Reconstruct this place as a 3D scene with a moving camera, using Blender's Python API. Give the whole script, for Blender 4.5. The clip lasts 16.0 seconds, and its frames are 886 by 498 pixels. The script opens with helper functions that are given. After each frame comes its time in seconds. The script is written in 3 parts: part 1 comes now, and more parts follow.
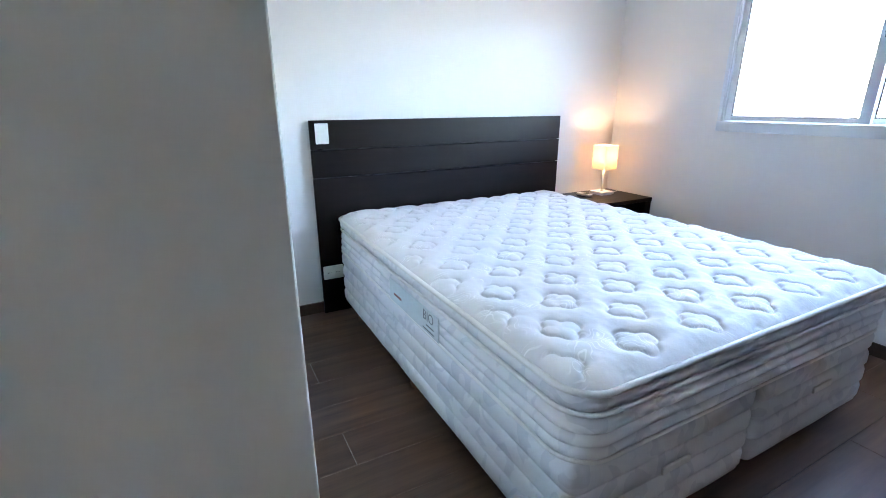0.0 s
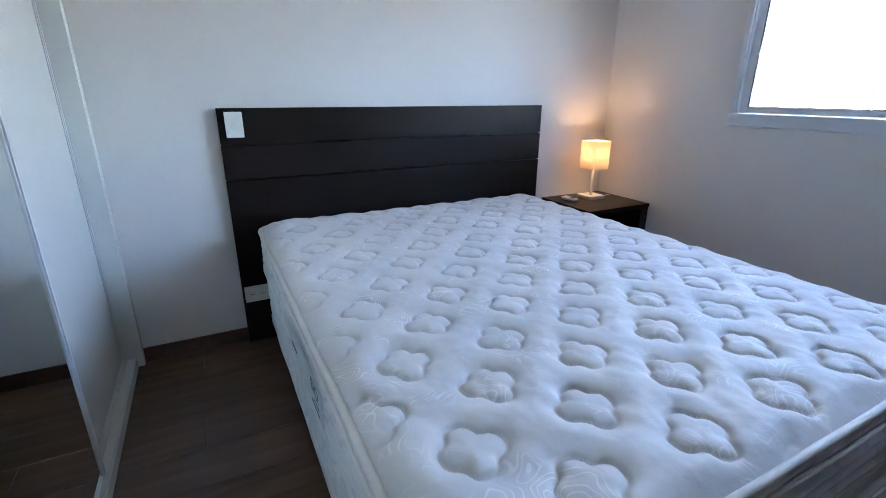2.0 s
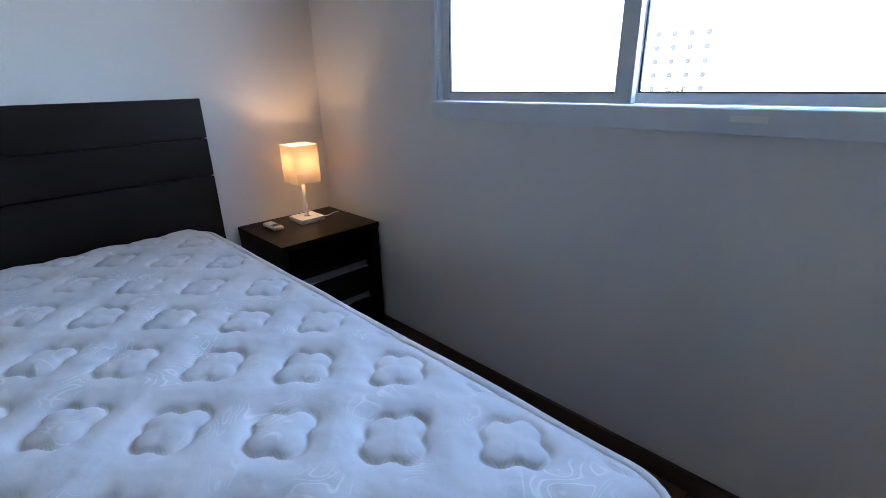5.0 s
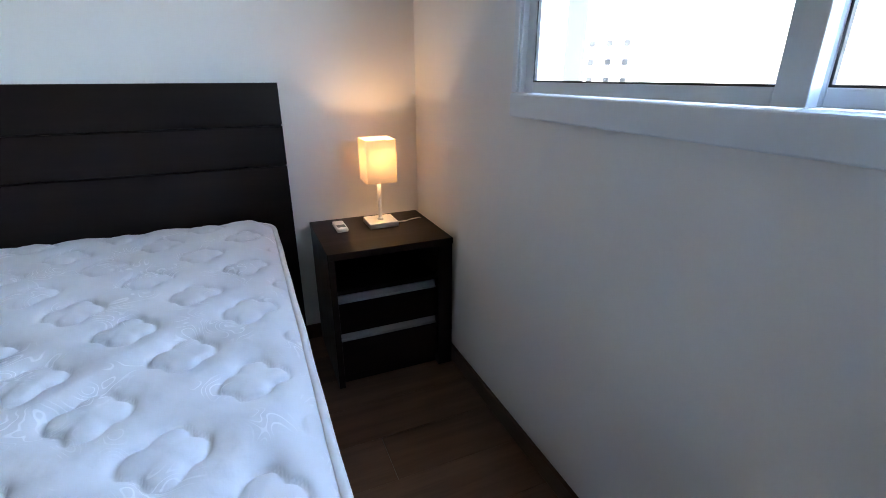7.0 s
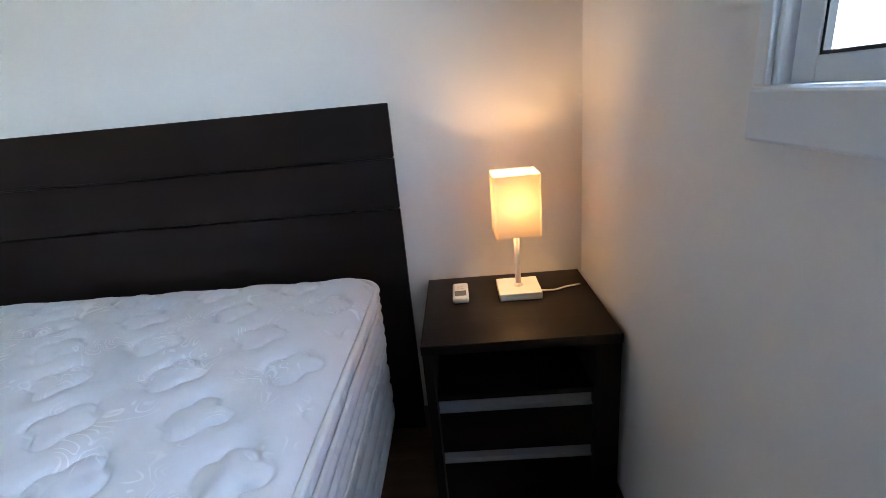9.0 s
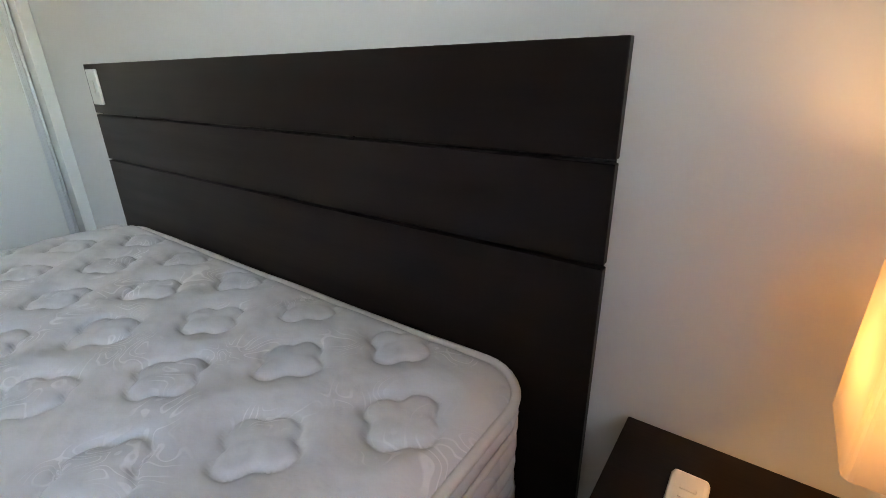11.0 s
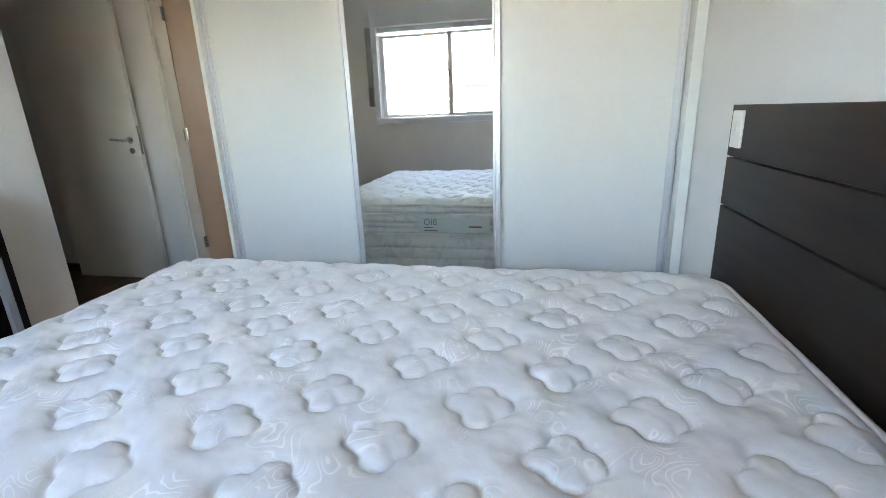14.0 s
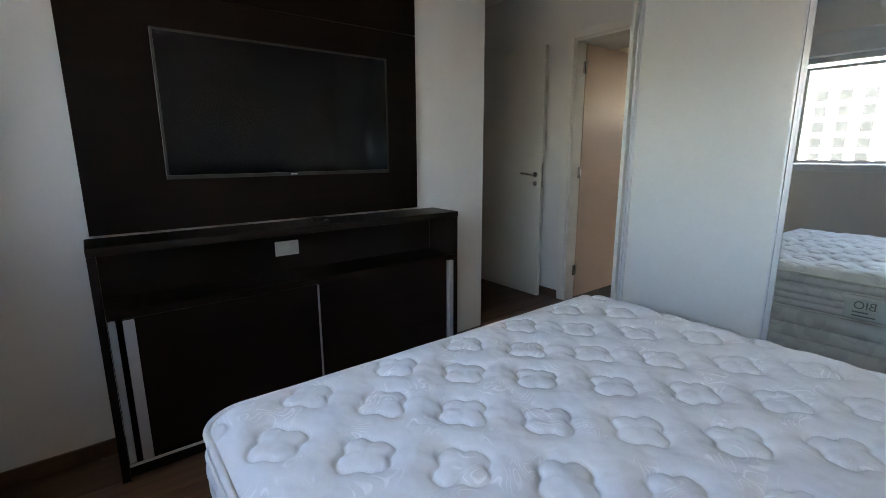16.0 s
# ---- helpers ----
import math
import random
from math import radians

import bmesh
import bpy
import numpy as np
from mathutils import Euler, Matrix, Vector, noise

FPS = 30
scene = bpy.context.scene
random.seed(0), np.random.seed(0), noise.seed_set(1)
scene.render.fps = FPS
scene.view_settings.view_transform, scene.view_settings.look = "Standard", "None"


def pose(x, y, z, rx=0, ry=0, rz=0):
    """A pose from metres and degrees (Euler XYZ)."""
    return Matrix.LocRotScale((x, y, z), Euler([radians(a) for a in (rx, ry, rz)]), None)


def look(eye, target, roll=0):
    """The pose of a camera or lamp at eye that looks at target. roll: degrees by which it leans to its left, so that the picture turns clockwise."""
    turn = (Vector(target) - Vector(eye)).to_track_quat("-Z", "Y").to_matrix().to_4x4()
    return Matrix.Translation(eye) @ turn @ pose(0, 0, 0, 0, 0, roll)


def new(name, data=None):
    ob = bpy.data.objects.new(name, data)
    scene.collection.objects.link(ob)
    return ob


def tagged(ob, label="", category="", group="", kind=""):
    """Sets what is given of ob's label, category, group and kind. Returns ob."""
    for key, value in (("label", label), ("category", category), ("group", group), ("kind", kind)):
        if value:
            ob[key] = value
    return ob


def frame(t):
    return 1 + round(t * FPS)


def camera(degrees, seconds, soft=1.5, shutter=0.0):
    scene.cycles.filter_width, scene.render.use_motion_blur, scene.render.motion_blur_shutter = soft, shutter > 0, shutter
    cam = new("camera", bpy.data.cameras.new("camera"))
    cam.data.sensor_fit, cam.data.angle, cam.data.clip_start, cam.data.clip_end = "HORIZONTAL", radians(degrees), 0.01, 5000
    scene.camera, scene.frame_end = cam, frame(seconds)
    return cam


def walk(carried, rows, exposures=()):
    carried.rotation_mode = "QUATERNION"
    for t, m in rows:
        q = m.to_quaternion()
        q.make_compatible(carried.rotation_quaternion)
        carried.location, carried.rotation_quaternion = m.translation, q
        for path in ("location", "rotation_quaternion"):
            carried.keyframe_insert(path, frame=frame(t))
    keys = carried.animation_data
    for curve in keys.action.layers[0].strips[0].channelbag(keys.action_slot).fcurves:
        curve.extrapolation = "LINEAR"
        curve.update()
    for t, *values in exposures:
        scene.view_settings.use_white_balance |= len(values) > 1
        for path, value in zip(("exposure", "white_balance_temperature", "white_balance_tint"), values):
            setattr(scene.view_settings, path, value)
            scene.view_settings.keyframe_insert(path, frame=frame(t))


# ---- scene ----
cam = camera(88.0, 16.0, soft=0.85)
PATH = [
    (0, (-2.93, -2.678, 1.243), (-2.041, -0.991, 0.638), -0.2),
    (0.5, (-2.834, -2.603, 1.243), (-1.843, -0.972, 0.644), -0.1),
    (1, (-2.701, -2.47, 1.209), (-1.7, -0.858, 0.577), 0.1),
    (1.5, (-2.572, -2.412, 1.212), (-1.619, -0.77, 0.583), -0.0),
    (2, (-2.436, -2.349, 1.225), (-1.57, -0.666, 0.58), 0.3),
    (2.5, (-2.309, -2.286, 1.217), (-1.426, -0.628, 0.528), -0.4),
    (3, (-2.136, -2.178, 1.191), (-1.046, -0.642, 0.519), -1.4),
    (3.5, (-1.923, -2.118, 1.2), (-0.622, -0.769, 0.5), -1.0),
    (4, (-1.678, -2.116, 1.207), (-0.345, -0.793, 0.521), -1.2),
    (4.5, (-1.46, -2.16, 1.208), (-0.082, -0.882, 0.525), -1.1),
    (7, (-0.728, -2.015, 1.181), (0.006, -0.295, 0.473), -0.1),
    (7.5, (-0.562, -1.933, 1.175), (0.162, -0.193, 0.508), 1.4),
    (8, (-0.468, -1.811, 1.18), (0.034, 0.017, 0.546), -1.6),
    (10.5, (-0.361, -0.83, 1.117), (-1.248, 0.827, 0.434), -1.9),
    (11, (-0.401, -0.686, 1.117), (-1.495, 0.824, 0.394), -0.9),
    (11.5, (-0.463, -0.607, 1.133), (-1.659, 0.801, 0.368), -0.7),
    (12, (-0.568, -0.544, 1.127), (-1.967, 0.683, 0.394), -0.2),
    (12.5, (-0.635, -0.524, 1.121), (-2.223, 0.465, 0.414), 0.5),
    (13, (-0.667, -0.502, 1.139), (-2.465, 0.035, 0.447), -0.8),
    (13.5, (-0.692, -0.557, 1.155), (-2.583, -0.488, 0.506), -1.0),
    (14, (-0.684, -0.636, 1.165), (-2.559, -1.039, 0.597), -2.2),
    (14.5, (-0.653, -0.734, 1.191), (-2.385, -1.591, 0.679), -1.8),
    (15, (-0.608, -0.796, 1.238), (-2.124, -2.012, 0.763), -1.8),
    (15.5, (-0.551, -0.858, 1.248), (-1.873, -2.298, 0.826), -0.6),
    (16, (-0.517, -0.883, 1.245), (-1.716, -2.431, 0.834), -0.2),
]
EXPOSURE = [(0, 6.15, 6200, 12), (0.5, 5.82, 6200, 13), (1.0, 5.6, 6200, 14), (1.5, 5.35, 6200, 14), (3, 4.95, 6100, 15), (4.5, 4.6, 6050, 14),
            (7, 5.05, 6600, 11), (8.2, 5.25, 6650, 11), (10.5, 4.8, 8300, 12), (11, 4.88, 8600, 12), (12, 5.38, 8650, 12), (13, 5.72, 8100, 11),
            (13.5, 5.58, 7800, 11), (14.5, 5.2, 7600, 12), (16, 4.65, 7500, 12)]
walk(cam, [(t, look(eye, target, roll)) for t, eye, target, roll in PATH], EXPOSURE)
LAMP_WATT = 0.13

# ---- world and light ----
world = bpy.data.worlds.new("world")
scene.world = world
world.use_nodes = True
_wn = world.node_tree.nodes
_sky = _wn.new("ShaderNodeTexSky")
_sky.sky_type = "NISHITA"
_sky.sun_disc = False
_sky.sun_elevation = radians(48)
_sky.sun_rotation = radians(289)
_sky.air_density, _sky.dust_density, _sky.ozone_density = 1.0, 3.0, 1.0
_wn["Background"].inputs["Strength"].default_value = 0.15
world.node_tree.links.new(_sky.outputs[0], _wn["Background"].inputs["Color"])

sun_data = bpy.data.lights.new("sun", "SUN")
sun_data.energy, sun_data.angle, sun_data.color = 3.5, radians(0.5), (1.0, 0.95, 0.88)
sun = new("sun", sun_data)
sun.matrix_world = look((-40, 14, 50), (0, 0, 0))

bulb_data = bpy.data.lights.new("bulb_light", "POINT")
bulb_data.energy, bulb_data.color, bulb_data.shadow_soft_size = LAMP_WATT, (1.0, 0.60, 0.28), 0.03
bulb_light = new("bulb_light", bulb_data)
bulb_light.location = (-0.231, -0.165, 0.862)

# ---- materials ----


def mat(name, color, rough=0.5, metal=0.0, vary=0.06, scale=6.0, bump=0.0, bump_scale=80.0, stretch=(1, 1, 1), color2=None,
        coat=0.0, rough_vary=0.08, spec=0.5):
    """A surface with large stains and fine grain, at world size."""
    m = bpy.data.materials.new(name)
    m.use_nodes = True
    nt = m.node_tree
    n, l = nt.nodes, nt.links
    b = n["Principled BSDF"]
    geo = n.new("ShaderNodeNewGeometry")
    mp = n.new("ShaderNodeMapping")
    mp.inputs["Scale"].default_value = stretch
    l.new(geo.outputs["Position"], mp.inputs["Vector"])
    big = n.new("ShaderNodeTexNoise")
    big.inputs["Scale"].default_value, big.inputs["Detail"].default_value = scale, 4
    fine = n.new("ShaderNodeTexNoise")
    fine.inputs["Scale"].default_value, fine.inputs["Detail"].default_value = bump_scale, 3
    for t in (big, fine):
        l.new(mp.outputs[0], t.inputs["Vector"])
    mix = n.new("ShaderNodeMix")
    mix.data_type = "RGBA"
    c2 = color2 or tuple(max(0.0, c * (1 - vary * 2.2)) for c in color)
    c1 = tuple(min(1.0, c * (1 + vary * 0.4)) for c in color)
    mix.inputs["A"].default_value, mix.inputs["B"].default_value = (*c1, 1), (*c2, 1)
    add = n.new("ShaderNodeMath")
    add.operation = "MULTIPLY_ADD"
    add.inputs[1].default_value = 0.35
    l.new(fine.outputs["Fac"], add.inputs[0])
    sub = n.new("ShaderNodeMapRange")
    sub.inputs["From Min"].default_value, sub.inputs["From Max"].default_value = 0.3, 0.75
    sub.inputs["To Max"].default_value = 0.7
    l.new(big.outputs["Fac"], sub.inputs["Value"])
    l.new(sub.outputs[0], add.inputs[2])
    l.new(add.outputs[0], mix.inputs["Factor"])
    l.new(mix.outputs["Result"], b.inputs["Base Color"])
    rr = n.new("ShaderNodeMapRange")
    rr.inputs["To Min"].default_value = max(0.0, rough - rough_vary)
    rr.inputs["To Max"].default_value = min(1.0, rough + rough_vary)
    l.new(big.outputs["Fac"], rr.inputs["Value"])
    l.new(rr.outputs[0], b.inputs["Roughness"])
    b.inputs["Metallic"].default_value = metal
    b.inputs["Coat Weight"].default_value = coat
    b.inputs["Specular IOR Level"].default_value = spec
    if bump:
        bp = n.new("ShaderNodeBump")
        bp.inputs["Strength"].default_value, bp.inputs["Distance"].default_value = bump, 0.002
        l.new(fine.outputs["Fac"], bp.inputs["Height"])
        l.new(bp.outputs[0], b.inputs["Normal"])
    return m


def ticking(name, color, pattern, flow, amount, line=0.0):
    """Woven mattress cloth with a damask of pale swirls."""
    m = mat(name, color, 0.62, vary=0.03, scale=3.0, bump=0.0, bump_scale=500, spec=0.3)
    nt = m.node_tree
    n, l = nt.nodes, nt.links
    b = n["Principled BSDF"]
    geo = n["Geometry"]
    warp = n.new("ShaderNodeTexNoise")
    warp.inputs["Scale"].default_value, warp.inputs["Detail"].default_value = flow, 1
    l.new(geo.outputs["Position"], warp.inputs["Vector"])
    va = n.new("ShaderNodeVectorMath")
    va.operation = "MULTIPLY_ADD"
    va.inputs[1].default_value = (0.22, 0.22, 0.22)
    l.new(warp.outputs["Color"], va.inputs[0])
    l.new(geo.outputs["Position"], va.inputs[2])
    w = n.new("ShaderNodeTexNoise")
    w.inputs["Scale"].default_value, w.inputs["Detail"].default_value = flow * 2.2, 0.5
    l.new(va.outputs[0], w.inputs["Vector"])
    band = n.new("ShaderNodeMapRange")
    band.interpolation_type = "SMOOTHSTEP"
    band.inputs["From Min"].default_value, band.inputs["From Max"].default_value = 0.56, 0.6
    if line:
        # thin satin curls, only in patches
        away = n.new("ShaderNodeMath")
        away.operation = "PINGPONG"
        away.inputs[1].default_value = 0.05
        l.new(w.outputs["Fac"], away.inputs[0])
        l.new(away.outputs[0], band.inputs["Value"])
        band.inputs["From Min"].default_value, band.inputs["From Max"].default_value = line, line * 0.3
    else:
        l.new(w.outputs["Fac"], band.inputs["Value"])
    sc = n.new("ShaderNodeMath")
    sc.operation = "MULTIPLY"
    sc.inputs[1].default_value = amount
    l.new(band.outputs[0], sc.inputs[0])
    if line:
        patch = n.new("ShaderNodeTexNoise")
        patch.inputs["Scale"].default_value = 8.0
        l.new(geo.outputs["Position"], patch.inputs["Vector"])
        pr = n.new("ShaderNodeMapRange")
        pr.inputs["From Min"].default_value, pr.inputs["From Max"].default_value = 0.52, 0.62
        pr.inputs["To Max"].default_value = amount
        l.new(patch.outputs["Fac"], pr.inputs["Value"])
        l.new(pr.outputs[0], sc.inputs[1])
    old = n["Mix"]
    mx = n.new("ShaderNodeMix")
    mx.data_type = "RGBA"
    l.new(old.outputs["Result"], mx.inputs["A"])
    mx.inputs["B"].default_value = (*pattern, 1)
    l.new(sc.outputs[0], mx.inputs["Factor"])
    l.new(mx.outputs["Result"], b.inputs["Base Color"])
    if line:
        satin = n.new("ShaderNodeMapRange")
        satin.inputs["To Min"].default_value, satin.inputs["To Max"].default_value = 0.56, 0.3
        l.new(sc.outputs[0], satin.inputs["Value"])
        l.new(satin.outputs[0], b.inputs["Roughness"])
    cr = n.new("ShaderNodeTexNoise")
    cr.inputs["Scale"].default_value, cr.inputs["Detail"].default_value = 38.0, 4
    l.new(geo.outputs["Position"], cr.inputs["Vector"])
    bp = n.new("ShaderNodeBump")
    bp.inputs["Strength"].default_value, bp.inputs["Distance"].default_value = 0.35, 0.004
    l.new(cr.outputs["Fac"], bp.inputs["Height"])
    l.new(bp.outputs[0], b.inputs["Normal"])
    b.inputs["Sheen Weight"].default_value = 0.15
    return m


def wood(name, dark, light, rough, axis, bump=0.15, coat=0.0, by_piece=0.0, spec=0.5):
    """Grain that runs along one axis, with a lighter or darker tone piece by piece."""
    st = [9.0, 9.0, 9.0]
    st[axis] = 0.7
    m = mat(name, light, rough, color2=dark, scale=2.6, bump=bump, bump_scale=22.0, stretch=st, coat=coat, spec=spec)
    if by_piece:
        n, l = m.node_tree.nodes, m.node_tree.links
        info = n.new("ShaderNodeObjectInfo")
        hv = n.new("ShaderNodeHueSaturation")
        mr = n.new("ShaderNodeMapRange")
        mr.inputs["To Min"].default_value, mr.inputs["To Max"].default_value = 1 - by_piece, 1 + by_piece
        l.new(info.outputs["Random"], mr.inputs["Value"])
        l.new(mr.outputs[0], hv.inputs["Value"])
        l.new(n["Mix"].outputs["Result"], hv.inputs["Color"])
        l.new(hv.outputs[0], n["Principled BSDF"].inputs["Base Color"])
    return m


WALL = mat("wall_paint", (0.755, 0.74, 0.72), 0.6, vary=0.025, scale=1.3, bump=0.12, bump_scale=260)
CEIL = mat("ceiling_paint", (0.86, 0.86, 0.84), 0.7, vary=0.02, scale=1.5, bump=0.1, bump_scale=200)
PLANK = wood("laminate_floor", (0.052, 0.026, 0.016), (0.165, 0.086, 0.051), 0.36, 0, 0.1, by_piece=0.18)
SKIRT = wood("skirting_wood", (0.05, 0.025, 0.016), (0.11, 0.058, 0.036), 0.4, 1)
ESPRESSO = wood("espresso_veneer", (0.0045, 0.0022, 0.0017), (0.0115, 0.0056, 0.0042), 0.42, 0, 0.1, spec=0.24)
ESPRESSO_V = wood("espresso_veneer_upright", (0.0045, 0.0022, 0.0017), (0.0115, 0.0056, 0.0042), 0.42, 2, 0.1, spec=0.24)
PANEL = wood("matt_dark_veneer", (0.0045, 0.0022, 0.0016), (0.0105, 0.0054, 0.0036), 0.55, 0, 0.1, spec=0.1)
ALU = mat("brushed_aluminium", (0.66, 0.68, 0.70), 0.36, metal=0.55, vary=0.05, scale=9, bump=0.05, bump_scale=300, stretch=(1, 1, 0.05))
# Aluminium darkened in colour for the shade on the nightstand pulls.
PULL = mat("shaded_aluminium_pull", (0.30, 0.31, 0.33), 0.45, metal=0.6, vary=0.06, scale=9, stretch=(0.05, 1, 1))
HANDLE = mat("satin_aluminium_handle", (0.42, 0.43, 0.45), 0.4, metal=0.15, vary=0.06, scale=9, stretch=(1, 1, 0.05))
# Tan carries the next room's warm light in the leaf's base colour.
DOOR_WARM_LIT = mat("warm_lit_door_paint", (0.56, 0.43, 0.335), 0.42, vary=0.04, scale=2.0, bump=0.04, bump_scale=160)
WINDOW_ALU = mat("white_coated_aluminium", (0.68, 0.72, 0.76), 0.32, vary=0.03, scale=5, bump=0.03, bump_scale=220)
LACQUER = mat("white_door_laminate", (0.74, 0.75, 0.72), 0.22, vary=0.02, scale=1.6, rough_vary=0.04)
DOOR_PAINT = mat("white_door_paint", (0.76, 0.74, 0.69), 0.34, vary=0.03, scale=2.0, bump=0.04, bump_scale=160)
CREAM = mat("cream_paint", (0.78, 0.68, 0.55), 0.5, vary=0.03, scale=2.0)
MIRROR = mat("mirror_silver", (0.87, 0.9, 0.88), 0.015, metal=1.0, vary=0.0, rough_vary=0.004)
TOPCLOTH = ticking("quilted_ticking", (0.80, 0.80, 0.805), (0.96, 0.96, 0.965), 6.5, 0.8, 0.016)
SIDECLOTH = ticking("side_ticking", (0.78, 0.78, 0.79), (0.58, 0.59, 0.62), 7.0, 0.5)
PIPING = mat("cream_piping", (0.86, 0.85, 0.82), 0.6, vary=0.04, scale=20, bump=0.25, bump_scale=420)
LEGWOOD = wood("leg_wood", (0.16, 0.06, 0.02), (0.34, 0.15, 0.06), 0.4, 2)
PLASTIC = mat("white_plastic", (0.80, 0.80, 0.76), 0.35, vary=0.02, scale=30)
GREYPLASTIC = mat("grey_plastic", (0.18, 0.19, 0.2), 0.35, vary=0.03, scale=30)
STRAP = mat("grey_strap", (0.34, 0.37, 0.40), 0.5, vary=0.05, scale=20)
LCD = mat("grey_display", (0.22, 0.24, 0.22), 0.15, vary=0.03, scale=40)
BLACK = mat("black_plastic", (0.012, 0.012, 0.013), 0.3, vary=0.05, scale=20)
SCREEN = mat("tv_screen", (0.004, 0.004, 0.005), 0.1, vary=0.03, scale=3, rough_vary=0.03, spec=0.25)
BEZEL = mat("tv_bezel", (0.06, 0.06, 0.063), 0.35, metal=0.7, vary=0.05, scale=20)
CHROME = mat("satin_chrome", (0.6, 0.6, 0.6), 0.22, metal=1.0, vary=0.05, scale=40)
LAMPWHITE = mat("white_enamel", (0.80, 0.79, 0.75), 0.4, vary=0.03, scale=30)
INK = mat("grey_print", (0.22, 0.25, 0.26), 0.6, vary=0.05, scale=60)
TAGCLOTH = mat("pale_tag_cloth", (0.66, 0.72, 0.72), 0.6, vary=0.04, scale=50, bump=0.1, bump_scale=500)
RUST = mat("faded_red_print", (0.30, 0.12, 0.10), 0.6, vary=0.1, scale=60)
RUBBER = mat("black_gasket", (0.02, 0.02, 0.022), 0.6, vary=0.05, scale=20)
STONE = mat("pale_facade_render", (0.15, 0.14, 0.105), 0.85, vary=0.08, scale=1.2, bump=0.2, bump_scale=60)
FACADE = mat("white_facade", (0.74, 0.73, 0.70), 0.8, vary=0.06, scale=0.15)
FACADE_GREY = mat("grey_facade", (0.03, 0.03, 0.03), 0.8, vary=0.1, scale=0.15)
FARGLASS = mat("far_window_glass", (0.022, 0.026, 0.03), 0.6, vary=0.15, scale=0.5, spec=0.1)
LEAF = mat("foliage", (0.035, 0.055, 0.018), 0.8, vary=0.35, scale=0.8)
BARK = mat("bark", (0.10, 0.07, 0.05), 0.9, vary=0.2, scale=2)
EARTH = mat("city_ground", (0.16, 0.16, 0.15), 0.9, vary=0.25, scale=0.03)

SHADE = bpy.data.materials.new("lamp_shade_cloth")
SHADE.use_nodes = True
_n, _l = SHADE.node_tree.nodes, SHADE.node_tree.links
_n.remove(_n["Principled BSDF"])
_d, _t, _m = _n.new("ShaderNodeBsdfDiffuse"), _n.new("ShaderNodeBsdfTranslucent"), _n.new("ShaderNodeMixShader")
_w = _n.new("ShaderNodeTexNoise")
_w.inputs["Scale"].default_value = 240
_r = _n.new("ShaderNodeValToRGB")
_r.color_ramp.elements[0].color, _r.color_ramp.elements[1].color = (0.5, 0.46, 0.42, 1), (0.64, 0.6, 0.56, 1)
_l.new(_w.outputs["Fac"], _r.inputs["Fac"])
_l.new(_r.outputs["Color"], _d.inputs["Color"])
_t.inputs["Color"].default_value = (0.60, 0.46, 0.29, 1)
_m.inputs["Fac"].default_value = 0.17
_l.new(_d.outputs[0], _m.inputs[1])
_l.new(_t.outputs[0], _m.inputs[2])
_l.new(_m.outputs[0], _n["Material Output"].inputs["Surface"])

GLASS = bpy.data.materials.new("window_glass")
GLASS.use_nodes = True
_b = GLASS.node_tree.nodes["Principled BSDF"]
_b.inputs["Base Color"].default_value = (0.97, 0.99, 0.98, 1)
_b.inputs["Transmission Weight"].default_value, _b.inputs["Roughness"].default_value, _b.inputs["IOR"].default_value = 1.0, 0.0, 1.02

BULB = bpy.data.materials.new("lit_bulb")
BULB.use_nodes = True
_b = BULB.node_tree.nodes["Principled BSDF"]
_b.inputs["Base Color"].default_value = (0.9, 0.85, 0.75, 1)
_b.inputs["Transmission Weight"].default_value = 0.0
_b.inputs["Emission Color"].default_value, _b.inputs["Emission Strength"].default_value = (1, 0.62, 0.28, 1), LAMP_WATT * 6

# ---- builders ----


def box(bm, x0, x1, y0, y1, z0, z1, bevel=0.0, seg=2):
    """One block in a bmesh, its edges rounded."""
    m = Matrix.Translation(((x0 + x1) / 2, (y0 + y1) / 2, (z0 + z1) / 2)) @ Matrix.Diagonal((abs(x1 - x0), abs(y1 - y0), abs(z1 - z0), 1))
    r = bmesh.ops.create_cube(bm, size=1, matrix=m)
    if bevel:
        edges = list({e for v in r["verts"] for e in v.link_edges})
        bmesh.ops.bevel(bm, geom=edges, offset=bevel, segments=seg, affect="EDGES", profile=0.5)
    return bm


def rod(bm, a, b, r0, r1=None, n=16):
    a, b = Vector(a), Vector(b)
    d = b - a
    m = Matrix.Translation((a + b) / 2) @ d.to_track_quat("Z", "Y").to_matrix().to_4x4()
    bmesh.ops.create_cone(bm, cap_ends=True, segments=n, radius1=r0, radius2=r0 if r1 is None else r1, depth=d.length, matrix=m)
    return bm


def blocks(*rows, bevel=0.0):
    bm = bmesh.new()
    for r in rows:
        box(bm, *r, bevel=bevel)
    return bm


def mesh_of(name, bm, material, smooth=False):
    me = bpy.data.meshes.new(name)
    bm.normal_update()
    bm.to_mesh(me)
    bm.free()
    me.materials.append(material)
    if smooth:
        for p in me.polygons:
            p.use_smooth = True
    return me


def part(name, bm, material, parent, label="", smooth=False):
    """One mesh under a thing or a part."""
    ob = new(name, mesh_of(name, bm, material, smooth))
    ob.parent = parent
    ob.matrix_parent_inverse = parent.matrix_world.inverted()
    return tagged(ob, label)


def thing(name, at, label, category, group="", kind=""):
    ob = new(name)
    ob.location = at
    ob.empty_display_size = 0.1
    ob.matrix_world = Matrix.Translation(at)
    return tagged(ob, label, category, group, kind)


